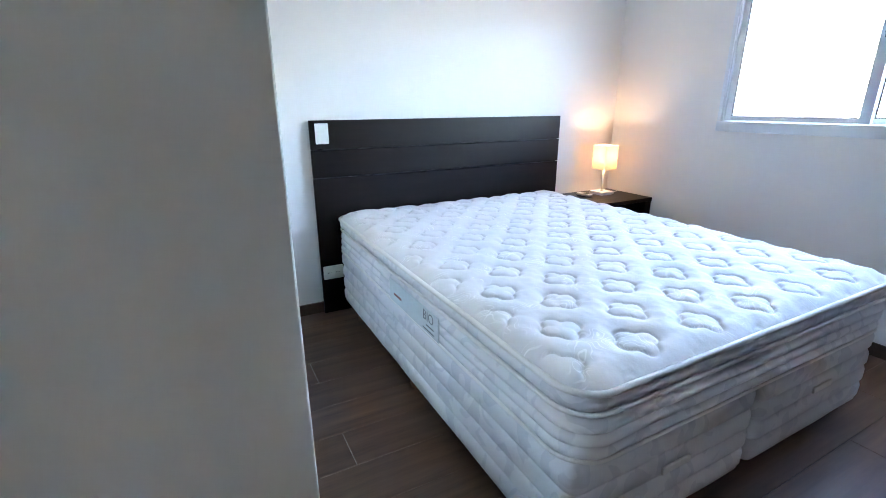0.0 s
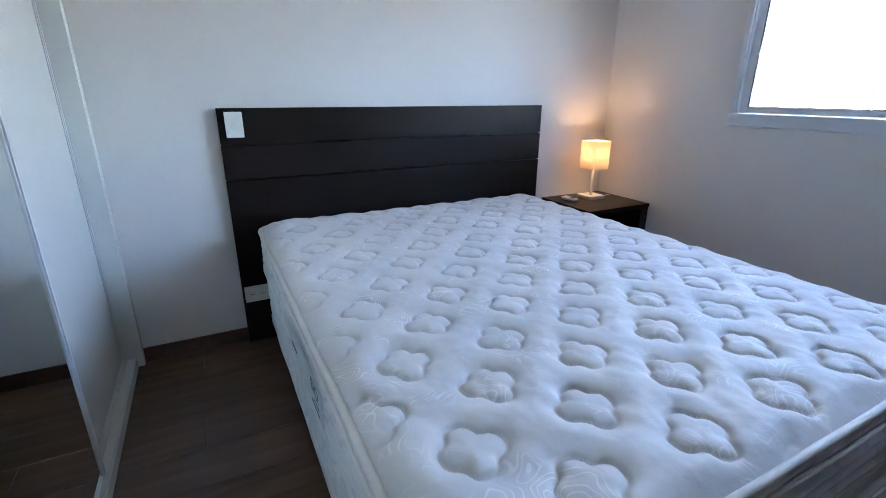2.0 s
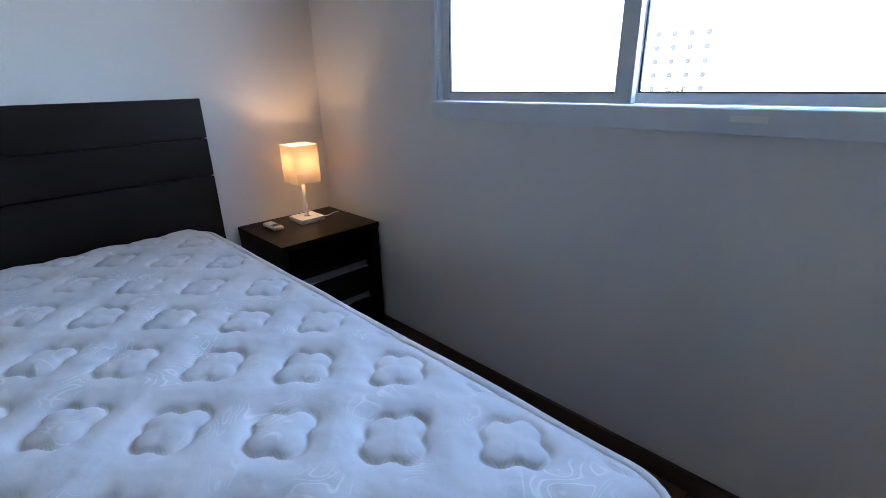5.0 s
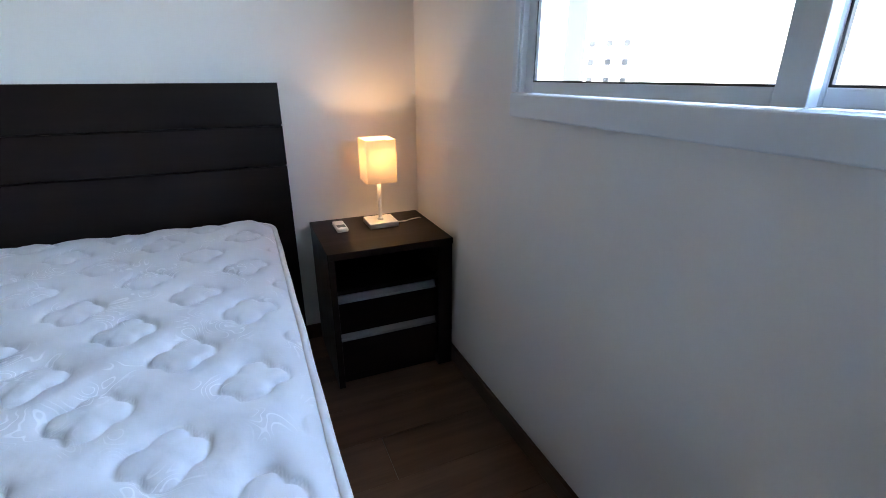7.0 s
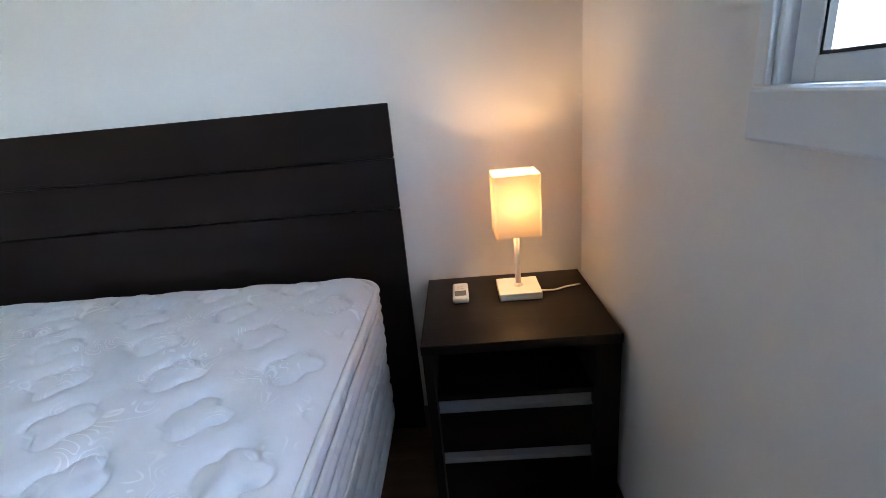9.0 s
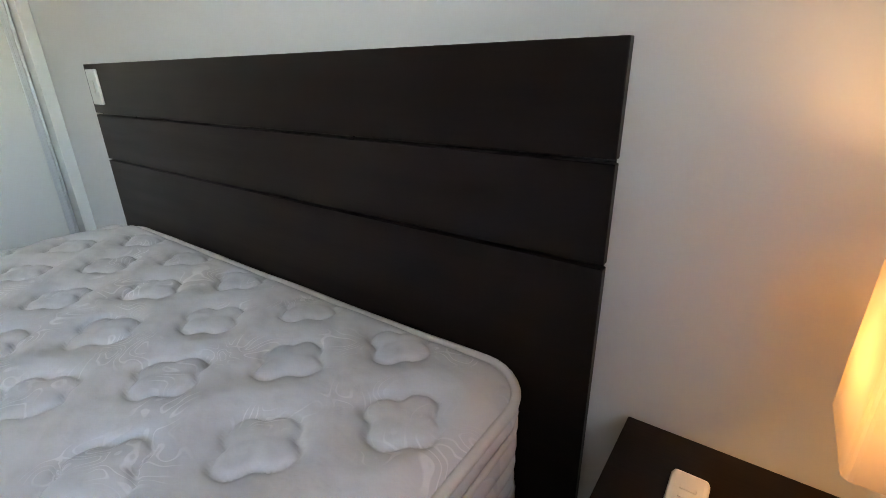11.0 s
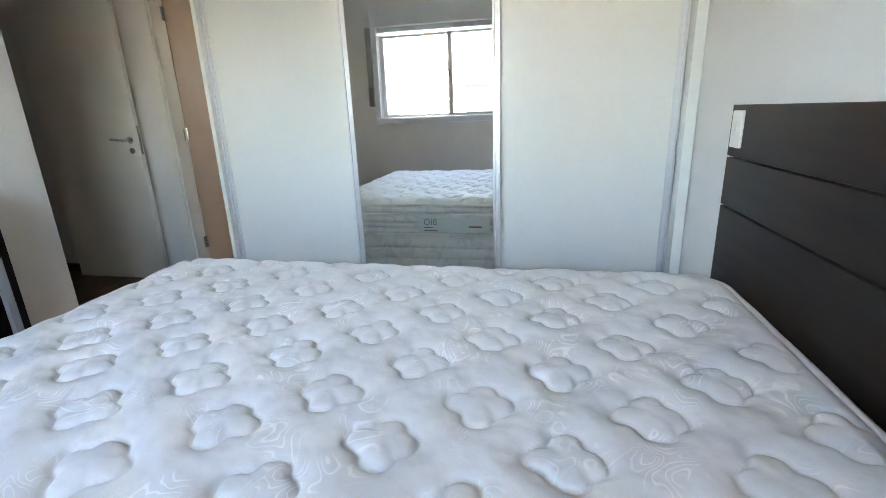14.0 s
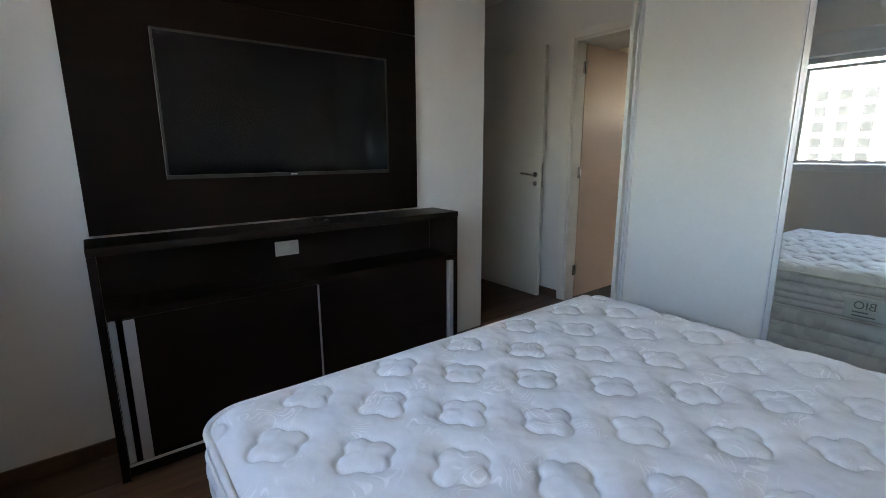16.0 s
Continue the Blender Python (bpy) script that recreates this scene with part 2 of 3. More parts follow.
def solid(name, bm, material, label="", category="", kind="structure", smooth=False):
    return tagged(new(name, mesh_of(name, bm, material, smooth)), label, category, "", kind)


def outline(x0, x1, y0, y1, r, n=8, step=0.06):
    """Points round a rectangle with rounded corners, with outward normals."""
    pts = []
    for cx, cy, a0 in ((x1 - r, y1 - r, 0), (x0 + r, y1 - r, 90), (x0 + r, y0 + r, 180), (x1 - r, y0 + r, 270)):
        for k in range(n + 1):
            a = radians(a0 + 90 * k / n)
            pts.append((Vector((cx + r * math.cos(a), cy + r * math.sin(a))), Vector((math.cos(a), math.sin(a)))))
    full = []
    for i, (p, nn) in enumerate(pts):
        q, qn = pts[(i + 1) % len(pts)]
        k = max(1, int((q - p).length / step))
        for j in range(k):
            full.append((p.lerp(q, j / k), nn.lerp(qn, j / k).normalized()))
    return full


def loft(bm, ring, profile, wave=0.0, closed=False, caps=False):
    """A band round an outline: profile rows of (z, outward offset)."""
    rows = []
    for z, o in profile:
        row = []
        for p, nn in ring:
            w = wave * noise.noise(Vector((p.x * 5, p.y * 5, z * 14))) if wave else 0
            row.append(bm.verts.new((p.x + nn.x * (o + w), p.y + nn.y * (o + w), z + w * 0.5)))
        rows.append(row)
    k = len(ring)
    pairs = list(zip(rows, rows[1:])) + ([(rows[-1], rows[0])] if closed else [])
    for a, b in pairs:
        for i in range(k):
            bm.faces.new((a[i], a[(i + 1) % k], b[(i + 1) % k], b[i]))
    if caps:
        bm.faces.new(rows[-1])
        bm.faces.new(rows[0][::-1])
    return bm


def cord(ring, z, out, r, wave=0.0):
    bm = bmesh.new()
    prof = [(z + r * math.sin(radians(a)), out + r * math.cos(radians(a))) for a in range(0, 360, 45)]
    return loft(bm, ring, prof, wave, closed=True)


def tube(name, points, r, material, parent, label=""):
    cu = bpy.data.curves.new(name, "CURVE")
    cu.dimensions, cu.bevel_depth, cu.bevel_resolution = "3D", r, 2
    sp = cu.splines.new("NURBS")
    sp.points.add(len(points) - 1)
    for p, co in zip(sp.points, points):
        p.co = (*co, 1)
    sp.use_endpoint_u, sp.order_u = True, 3
    tmp = bpy.data.objects.new(name, cu)
    me = bpy.data.meshes.new_from_object(tmp)
    bpy.data.objects.remove(tmp)
    me.materials.clear()
    me.materials.append(material)
    for p in me.polygons:
        p.use_smooth = True
    ob = new(name, me)
    ob.parent = parent
    ob.matrix_parent_inverse = parent.matrix_world.inverted()
    return tagged(ob, label)


def words(text, size, m, material, parent, name="lettering", label=""):
    cu = bpy.data.curves.new(name, "FONT")
    cu.body, cu.size, cu.extrude, cu.align_x = text, size, 0.0006, "CENTER"
    tmp = bpy.data.objects.new(name, cu)
    me = bpy.data.meshes.new_from_object(tmp)
    bpy.data.objects.remove(tmp)
    me.materials.clear()
    me.materials.append(material)
    me.transform(m)
    ob = new(name, me)
    ob.parent = parent
    ob.matrix_parent_inverse = parent.matrix_world.inverted()
    return tagged(ob, label)


# ---- plan: corner of headboard wall and window wall at 0, 0 ----
ROOM_H = 2.55
WEST, SOUTH, HALL_END = -3.65, -3.11, -4.75
PIER = -2.57
WIN_Y0, WIN_Y1, WIN_Z0, WIN_Z1 = -2.40, -0.852, 1.084, 2.24
DOOR2_Y0, DOOR2_Y1, DOOR_H = -3.25, -2.45, 2.10

floor = solid("floor", blocks((-6.2, 0.0, HALL_END, 0.0, -0.12, -0.012)), EARTH, "dark brown laminate floor in long planks", "floor")
solid("ceiling", blocks((-6.3, 0.12, HALL_END - 0.1, 0.1, ROOM_H, ROOM_H + 0.12)), CEIL, "plain white painted ceiling", "ceiling")
solid("wall_north", blocks((-6.3, 0.14, 0.0, 0.14, -0.1, ROOM_H)), WALL, "white painted wall behind the headboard", "wall")
solid("wall_east", blocks(
    (0.0, 0.14, HALL_END, WIN_Y0, -0.1, ROOM_H), (0.0, 0.14, WIN_Y1, 0.0, -0.1, ROOM_H),
    (0.0, 0.14, WIN_Y0, WIN_Y1, -0.1, WIN_Z0), (0.0, 0.14, WIN_Y0, WIN_Y1, WIN_Z1, ROOM_H)), WALL, "white painted wall around a wide window", "wall")
solid("wall_south", blocks((PIER, 0.0, HALL_END, SOUTH, -0.1, ROOM_H)), WALL, "white painted wall behind the television panel", "wall")
solid("wall_hall_end", blocks((-6.3, PIER, HALL_END - 0.1, HALL_END, -0.1, ROOM_H)), WALL, "plain white wall at the end of the hall", "wall")
solid("wall_west", blocks(
    (WEST - 0.12, WEST, HALL_END, DOOR2_Y0, -0.1, ROOM_H), (WEST - 0.12, WEST, DOOR2_Y1, 0.0, -0.1, ROOM_H),
    (WEST - 0.12, WEST, DOOR2_Y0, DOOR2_Y1, DOOR_H, ROOM_H)), WALL, "white painted hall wall with a doorway", "wall")
# Unseen wall; its small opening is added so sun brightens doorway and hall.
solid("wall_side_room", blocks((-6.3, -6.2, HALL_END, -2.95, -0.1, ROOM_H), (-6.3, -6.2, -2.45, 0.0, -0.1, ROOM_H), (-6.3, -6.2, -2.95, -2.45, -0.1, 1.65), (-6.3, -6.2, -2.95, -2.45, 2.1, ROOM_H)), CREAM, "unseen cream wall beyond the doorway with an added sun opening", "wall")

# skirting boards
def skirting(name, rows):
    solid(name, blocks(*rows, bevel=0.003), SKIRT, "dark brown wooden skirting board along the wall", "baseboard")


skirting("baseboard_north", [(-2.84, -0.004, -0.014, 0.0, 0.0, 0.07)])
skirting("baseboard_east", [(-0.014, 0.0, SOUTH + 0.015, -0.015, 0.0, 0.07)])
skirting("baseboard_south", [(PIER, -0.015, SOUTH, SOUTH + 0.014, 0.0, 0.07)])
skirting("baseboard_pier", [(PIER - 0.014, PIER, HALL_END, SOUTH + 0.014, 0.0, 0.07)])
skirting("baseboard_hall", [(WEST, WEST + 0.014, HALL_END, -3.305, 0.0, 0.07)])

# ---- window ----
win = thing("window_1", (0.05, -1.62, WIN_Z0), "wide white aluminium sliding window with a shutter box above", "window", kind="structure")
GZ0, GZ1 = 1.164, 1.945
part("window_sill", blocks((-0.022, 0.03, WIN_Y0 - 0.012, WIN_Y1 + 0.012, WIN_Z0 - 0.012, WIN_Z0 + 0.05), bevel=0.004), WINDOW_ALU, win)
bm = blocks((-0.018, 0.02, WIN_Y0 - 0.012, WIN_Y0 + 0.045, WIN_Z0 + 0.052, WIN_Z1), (-0.018, 0.02, WIN_Y1 - 0.012, WIN_Y1 + 0.012, WIN_Z0 + 0.052, WIN_Z1),
            (-0.012, 0.02, WIN_Y1 - 0.022, WIN_Y1 - 0.0125, WIN_Z0 + 0.052, 2.0), bevel=0.003)
part("window_frame", bm, WINDOW_ALU, win)
bm = blocks((0.022, 0.135, WIN_Y0, WIN_Y0 + 0.05, WIN_Z0 + 0.052, 2.05), (0.022, 0.135, WIN_Y1 - 0.014, WIN_Y1, WIN_Z0 + 0.052, 2.05),
            (0.032, 0.135, WIN_Y0, WIN_Y1, WIN_Z0, WIN_Z0 + 0.05), (0.022, 0.135, WIN_Y0 + 0.05, WIN_Y1 - 0.014, 2.0, 2.05), bevel=0.002)
part("outer_frame", bm, WINDOW_ALU, win)
part("shutter_box", blocks((-0.03, 0.135, WIN_Y0 - 0.012, WIN_Y1 + 0.012, 2.052, WIN_Z1), bevel=0.006), WINDOW_ALU, win, "flat box of the roller shutter")
part("shutter_guide", blocks((-0.03, -0.001, WIN_Y0 - 0.075, WIN_Y0 - 0.013, 1.26, 2.05), bevel=0.003), STRAP, win, "grey guide of the shutter strap")
part("strap_winder", blocks((-0.05, -0.0305, WIN_Y0 - 0.072, WIN_Y0 - 0.016, 1.26, 1.46), bevel=0.006), GREYPLASTIC, win, "dark grey strap winder")
part("shutter_lip", blocks((-0.034, -0.0305, WIN_Y0, WIN_Y1, 2.15, 2.158)), WINDOW_ALU, win)


def sash(y0, y1, x, name):
    s = part(name, blocks(
        (x, x + 0.026, y0, y0 + 0.05, GZ0 - 0.028, GZ1 + 0.03), (x, x + 0.026, y1 - 0.036, y1, GZ0 - 0.028, GZ1 + 0.03),
        (x, x + 0.026, y0 + 0.05, y1 - 0.036, GZ0 - 0.028, GZ0), (x, x + 0.026, y0 + 0.05, y1 - 0.036, GZ1, GZ1 + 0.03), bevel=0.002), WINDOW_ALU, win)
    g = part("pane", blocks((x + 0.011, x + 0.015, y0 + 0.048, y1 - 0.034, GZ0 - 0.002, GZ1 + 0.002)), GLASS, s)
    g.visible_shadow = False
    part("gasket", blocks((x + 0.002, x + 0.0105, y0 + 0.05, y1 - 0.036, GZ0, GZ0 + 0.004), (x + 0.002, x + 0.0105, y1 - 0.040, y1 - 0.036, GZ0 + 0.004, GZ1)), RUBBER, s)
    return s


left_sash = sash(-1.597, WIN_Y1 - 0.024, 0.003, "sash")
right_sash = sash(WIN_Y0 + 0.052, -1.56, 0.042, "sash")
bm = blocks((-0.016, 0.0025, -1.592, -1.572, 1.53, 1.60), (-0.032, -0.0165, -1.589, -1.575, 1.55, 1.575), bevel=0.004)
part("latch", bm, GREYPLASTIC, left_sash, "small grey window latch")
# Sun glint on the sill, modelled as a small pale bar.
part("sill_glint", blocks((-0.026, -0.0225, -1.925, -1.85, 1.102, 1.116), bevel=0.001), PLASTIC, win, "small pale bar standing in for a sun glint on the sill")

# ---- bed ----
BX0, BX1, BY0, BY1 = -2.255, -0.667, -2.055, -0.055
TOP = 0.640
ring = outline(BX0, BX1, BY0, BY1, 0.10)
mattress = thing("mattress", ((BX0 + BX1) / 2, (BY0 + BY1) / 2, 0.41), "thick white quilted pillow-top mattress without sheets", "mattress")

HX, HY = 0.132, 0.152


def quilt(x, y):
    """Height of the quilting: raised four-lobed pads with a stitched groove round each."""
    u, v = (x + 1.435) / HX, (y + 1.648) / HY
    best = 9.0
    i0, j0 = math.floor(u), math.floor(v)
    for i in (i0 - 1, i0, i0 + 1, i0 + 2):
        for j in (j0 - 1, j0, j0 + 1, j0 + 2):
            if (i + j) % 2:
                continue
            dx, dy = (u - i) * HX, (v - j) * HY
            r = math.hypot(dx, dy)
            a = math.atan2(dy, dx)
            edge = 0.0580 * (1 + 0.135 * math.cos(4 * a) - 0.035 * math.cos(8 * a)) * (1 + 0.05 * math.sin(3 * a + i * 1.7 + j * 2.3))
            best = min(best, r - edge) if abs(best) > abs(r - edge) or best > 8 else best
    d = abs(best)
    groove = math.exp(-(d / 0.0045) ** 2)
    if best < 0:
        rise = 0.0125 * (1 - math.exp(-d / 0.015))
    else:
        rise = 0.0155 * (1 - math.exp(-d / 0.022))
    return rise - 0.006 * groove


def top_mesh():
    nx, ny, r = 320, 400, 0.10
    verts, faces = [], []
    for j in range(ny + 1):
        for i in range(nx + 1):
            x, y = BX0 + (BX1 - BX0) * i / nx, BY0 + (BY1 - BY0) * j / ny
            cx, cy = min(max(x, BX0 + r), BX1 - r), min(max(y, BY0 + r), BY1 - r)
            dx, dy = x - cx, y - cy
            if dx and dy:
                f = max(abs(dx), abs(dy)) / math.hypot(dx, dy)
                x, y = cx + dx * f, cy + dy * f
                e = r - math.hypot(x - cx, y - cy)
            else:
                e = min(x - BX0, BX1 - x, y - BY0, BY1 - y)
            e = max(e, 0.0)
            k = min(e / 0.07, 1.0)
            q = (quilt(x, y) - 0.009) * min(1.0, e / 0.05)
            crease = 0.005 * noise.noise(Vector((x * 6, y * 6, 1.3))) + 0.003 * noise.noise(Vector((x * 21, y * 21, 4.1))) + 0.0012 * noise.noise(Vector((x * 45, y * 45, 2.7)))
            verts.append((x, y, TOP - 0.034 * (1 - k) ** 2.2 + q + crease * k + 0.004 * noise.noise(Vector((x * 1.6, y * 1.6, 0)))))
    for j in range(ny):
        for i in range(nx):
            a = j * (nx + 1) + i
            faces.append((a, a + 1, a + nx + 2, a + nx + 1))
    me = bpy.data.meshes.new("quilted_top")
    me.from_pydata(verts, [], faces)
    me.materials.append(TOPCLOTH)
    for p in me.polygons:
        p.use_smooth = True
    return me


ob = new("quilted_top", top_mesh())
ob.parent, ob.matrix_parent_inverse = mattress, mattress.matrix_world.inverted()
tagged(ob, "white cloth top with four-lobed quilted pads")
part("upper_piping", cord(ring, TOP - 0.032, 0.004, 0.009, 0.004), PIPING, mattress, "cream corded piping", True)
bm = loft(bmesh.new(), ring, [(TOP - 0.04, -0.002), (TOP - 0.05, 0.006), (TOP - 0.062, 0.008), (TOP - 0.075, 0.005), (TOP - 0.085, -0.004)], 0.006)
part("pillow_band", bm, SIDECLOTH, mattress, "pale grey patterned pillow-top band", True)
part("middle_piping", cord(ring, TOP - 0.09, 0.004, 0.006, 0.005), PIPING, mattress, smooth=True)
prof = [(TOP - 0.086, -0.012), (0.536, -0.004)]
for k in range(3):
    z = 0.53 - k * 0.037
    prof += [(z, 0.002), (z - 0.010, 0.009), (z - 0.022, 0.010), (z - 0.032, 0.004), (z - 0.0345, -0.001)]
prof += [(0.417, 0.002)]
part("side_band", loft(bmesh.new(), ring, prof, 0.006), SIDECLOTH, mattress, "pale grey damask side with stitched rows", True)
part("lower_piping", cord(ring, 0.417, 0.004, 0.006, 0.003), PIPING, mattress, smooth=True)
part("underside", loft(bmesh.new(), ring, [(0.409, -0.012), (0.416, -0.004)], caps=True), SIDECLOTH, mattress)
tag = part("maker_tag", blocks((BX0 - 0.0165, BX0 - 0.0135, -1.39, -0.93, 0.432, 0.53), bevel=0.001), TAGCLOTH, mattress, "pale printed cloth tag")
words("BIO", 0.055, Matrix.Translation((BX0 - 0.0168, -1.31, 0.482)) @ pose(0, 0, 0, 90, 0, -90), INK, tag)
part("print_line", blocks((BX0 - 0.0178, BX0 - 0.0168, -1.355, -1.265, 0.443, 0.449)), INK, tag)
part("print_line", blocks((BX0 - 0.0178, BX0 - 0.0168, -1.355, -1.295, 0.462, 0.468)), INK, tag)
part("print_mark", blocks((BX0 - 0.0178, BX0 - 0.0168, -1.06, -0.98, 0.466, 0.476)), RUST, tag, "faded red-brown printed mark")


def bed_base(x0, x1):
    t = thing("bed_base", ((x0 + x1) / 2, (BY0 + BY1) / 2, 0.0), "half of a split box-spring base in pale damask cloth", "bed base", "halves of the bed base")
    rg = outline(x0, x1, BY0 + 0.012, BY1 - 0.01, 0.035, 6)
    pr = [(0.078, -0.02), (0.082, -0.004), (0.092, 0.002)]
    for k in range(4):
        z = 0.100 + k * 0.074
        pr += [(z, 0.002), (z + 0.014, 0.008), (z + 0.054, 0.008), (z + 0.068, 0.002), (z + 0.071, -0.001)]
    pr += [(0.403, -0.004), (0.408, -0.02)]
    part("upholstered_box", loft(bmesh.new(), rg, pr, 0.004, caps=True), SIDECLOTH, t, smooth=True)
    for yy in (BY0 + 0.18, -1.0, BY1 - 0.18):
        for xx in (x0 + 0.05, x1 - 0.05):
            part("leg", rod(bmesh.new(), (xx, yy, 0.0), (xx, yy, 0.08), 0.02, 0.028, 14), LEGWOOD, t, "turned orange-brown wooden leg", True)
    handle = blocks(((x0 + x1) / 2 - 0.06, (x0 + x1) / 2 + 0.06, BY0 - 0.004, BY0 + 0.004, 0.258, 0.282), bevel=0.003)
    part("pull_strap", handle, PIPING, t)
    return t


bed_base(BX0 + 0.012, (BX0 + BX1) / 2 - 0.016)
bed_base((BX0 + BX1) / 2 + 0.016, BX1 - 0.012)

# ---- headboard ----
HB0, HB1, HBF = -2.366, -0.577, -0.035
headboard = thing("headboard", ((HB0 + HB1) / 2, -0.018, 0.0), "wide dark espresso wooden headboard panel in horizontal boards", "headboard")
for z0, z1 in ((0.0, 0.834), (0.839, 0.993), (0.998, 1.156)):
    part("board", blocks((HB0, HB1, HBF, -0.017, z0 + (0.001 if z0 else 0), z1), bevel=0.0015), ESPRESSO, headboard)
part("backing", blocks((HB0 + 0.004, HB1 - 0.004, -0.0165, -0.0145, 0.0, 1.15)), BLACK, headboard)


def wall_plate(name, x0, x1, z0, z1, y, label, rockers, category):
    t = thing(name, ((x0 + x1) / 2, y, (z0 + z1) / 2), label, category)
    part("cover_plate", blocks((x0, x1, y - 0.009, y, z0, z1), bevel=0.003), PLASTIC, t)
    for (a, b, c, d, dark) in rockers:
        part("socket" if dark else "rocker", blocks((a, b, y - 0.0125, y - 0.0085, c, d), bevel=0.0012), GREYPLASTIC if dark else LAMPWHITE, t)
    return t


wall_plate("light_switch", -2.337, -2.263, 1.028, 1.140, HBF, "white plastic light switch on the headboard", [(-2.312, -2.288, 1.064, 1.106, False)], "switch")
plate = wall_plate("socket_plate", -2.356, -2.236, 0.222, 0.306, HBF, "white double power socket low on the headboard", [
    (-2.336, -2.306, 0.251, 0.277, False), (-2.286, -2.256, 0.251, 0.277, False)], "socket")
for cx in (-2.321, -2.271):
    for dx in (-0.008, 0, 0.008):
        part("pin_hole", blocks((cx + dx - 0.002, cx + dx + 0.002, HBF - 0.0135, HBF - 0.0128, 0.262, 0.266)), BLACK, plate)

# ---- nightstand with lamp and remote ----
NX0, NX1, NY0, NY1, NH = -0.512, -0.017, -0.452, -0.016, 0.58
ns = thing("nightstand", ((NX0 + NX1) / 2, -0.24, 0.0), "dark espresso nightstand with open niche and two drawers", "nightstand")
part("top", blocks((NX0, NX1, NY0, NY1, NH - 0.026, NH), bevel=0.002), ESPRESSO, ns)
for a, b in ((NX0 + 0.002, NX0 + 0.026), (NX1 - 0.064, NX1 - 0.002)):
    part("side_panel", blocks((a, b, NY0 + 0.004, NY1, 0.0, NH - 0.027), bevel=0.0015), ESPRESSO_V, ns)
part("back_panel", blocks((NX0 + 0.027, NX1 - 0.065, NY1 - 0.012, NY1, 0.03, NH - 0.027)), ESPRESSO, ns)
part("niche_shelf", blocks((NX0 + 0.027, NX1 - 0.065, NY0 + 0.02, NY1 - 0.013, 0.404, 0.420), bevel=0.001), ESPRESSO, ns)
part("plinth", blocks((NX0 + 0.027, NX1 - 0.065, NY0 + 0.04, NY0 + 0.055, 0.0, 0.04)), ESPRESSO, ns)
for z0, z1 in ((0.045, 0.203), (0.236, 0.368)):
    dr = part("drawer", blocks((NX0 + 0.029, NX1 - 0.067, NY0 + 0.022, NY0 + 0.04, z0, z1), bevel=0.0015), ESPRESSO, ns)
    hb = blocks((NX0 + 0.029, NX1 - 0.067, NY0 + 0.016, NY0 + 0.04, z1 + 0.001, z1 + 0.004), (NX0 + 0.029, NX1 - 0.067, NY0 + 0.03, NY0 + 0.042, z1 + 0.0045, z1 + 0.028), bevel=0.0008)
    part("handle", hb, PULL, dr, "long aluminium pull profile")

LX, LY = -0.231, -0.165
lamp = thing("table_lamp", (LX, LY, NH), "small white table lamp with a lit square cloth shade", "lamp")
part("base", blocks((LX - 0.062, LX + 0.062, LY - 0.062, LY + 0.062, NH, NH + 0.022), bevel=0.002), LAMPWHITE, lamp)
part("stem", rod(bmesh.new(), (LX, LY, NH + 0.022), (LX, LY, NH + 0.235), 0.0085), LAMPWHITE, lamp, smooth=True)
part("collar", rod(bmesh.new(), (LX, LY, NH + 0.022), (LX, LY, NH + 0.032), 0.014, 0.009), LAMPWHITE, lamp, smooth=True)
part("bulb_socket", rod(bmesh.new(), (LX, LY, NH + 0.226), (LX, LY, NH + 0.268), 0.017), LAMPWHITE, lamp, smooth=True)
bm = bmesh.new()
bmesh.ops.create_uvsphere(bm, u_segments=16, v_segments=10, radius=0.02, matrix=Matrix.Translation((LX, LY, NH + 0.282)))
bulb_ob = part("bulb", bm, BULB, lamp, "glowing warm bulb", True)
bulb_ob.visible_shadow = False
h0, h1, sz = NH + 0.190, NH + 0.363, 0.064
rg = outline(LX - sz, LX + sz, LY - sz, LY + sz, 0.008, 4)
bm = loft(bmesh.new(), rg, [(h0, 0), (h0 + 0.06, 0.0005), (h1, 0)])
part("shade", bm, SHADE, lamp, "cream cloth shade glowing warm", False)
part("spider", blocks((LX - sz, LX + sz, LY - 0.0015, LY + 0.0015, h0 + 0.012, h0 + 0.015), (LX - 0.0015, LX + 0.0015, LY - sz, LY + sz, h0 + 0.012, h0 + 0.015)), LAMPWHITE, lamp)
tube("cable", [(LX + 0.06, LY - 0.01, NH + 0.005), (LX + 0.1, LY - 0.02, NH + 0.004), (LX + 0.14, LY, NH + 0.006), (LX + 0.175, LY + 0.012, NH + 0.004), (LX + 0.19, LY + 0.02, NH + 0.002), (-0.015, LY + 0.03, NH - 0.03), (-0.012, LY + 0.05, 0.2)], 0.0028, LAMPWHITE, lamp, "white cable")

rem = thing("remote_control", (-0.405, -0.17, NH), "small white air-conditioner remote with a grey display", "remote control")
rem.matrix_world = pose(-0.450, -0.156, NH, 0, 0, -12)
bm = blocks((-0.43, -0.382, -0.225, -0.105, NH + 0.001, NH + 0.019), bevel=0.007)
bd = part("casing", bm, PLASTIC, rem)
part("display", blocks((-0.423, -0.389, -0.205, -0.17, NH + 0.0185, NH + 0.0198), bevel=0.0005), LCD, rem, "grey display window")
part("button", blocks((-0.416, -0.396, -0.157, -0.149, NH + 0.0185, NH + 0.0206), bevel=0.001), LAMPWHITE, rem)
part("button", blocks((-0.416, -0.396, -0.142, -0.134, NH + 0.0185, NH + 0.0206), bevel=0.001), LAMPWHITE, rem)

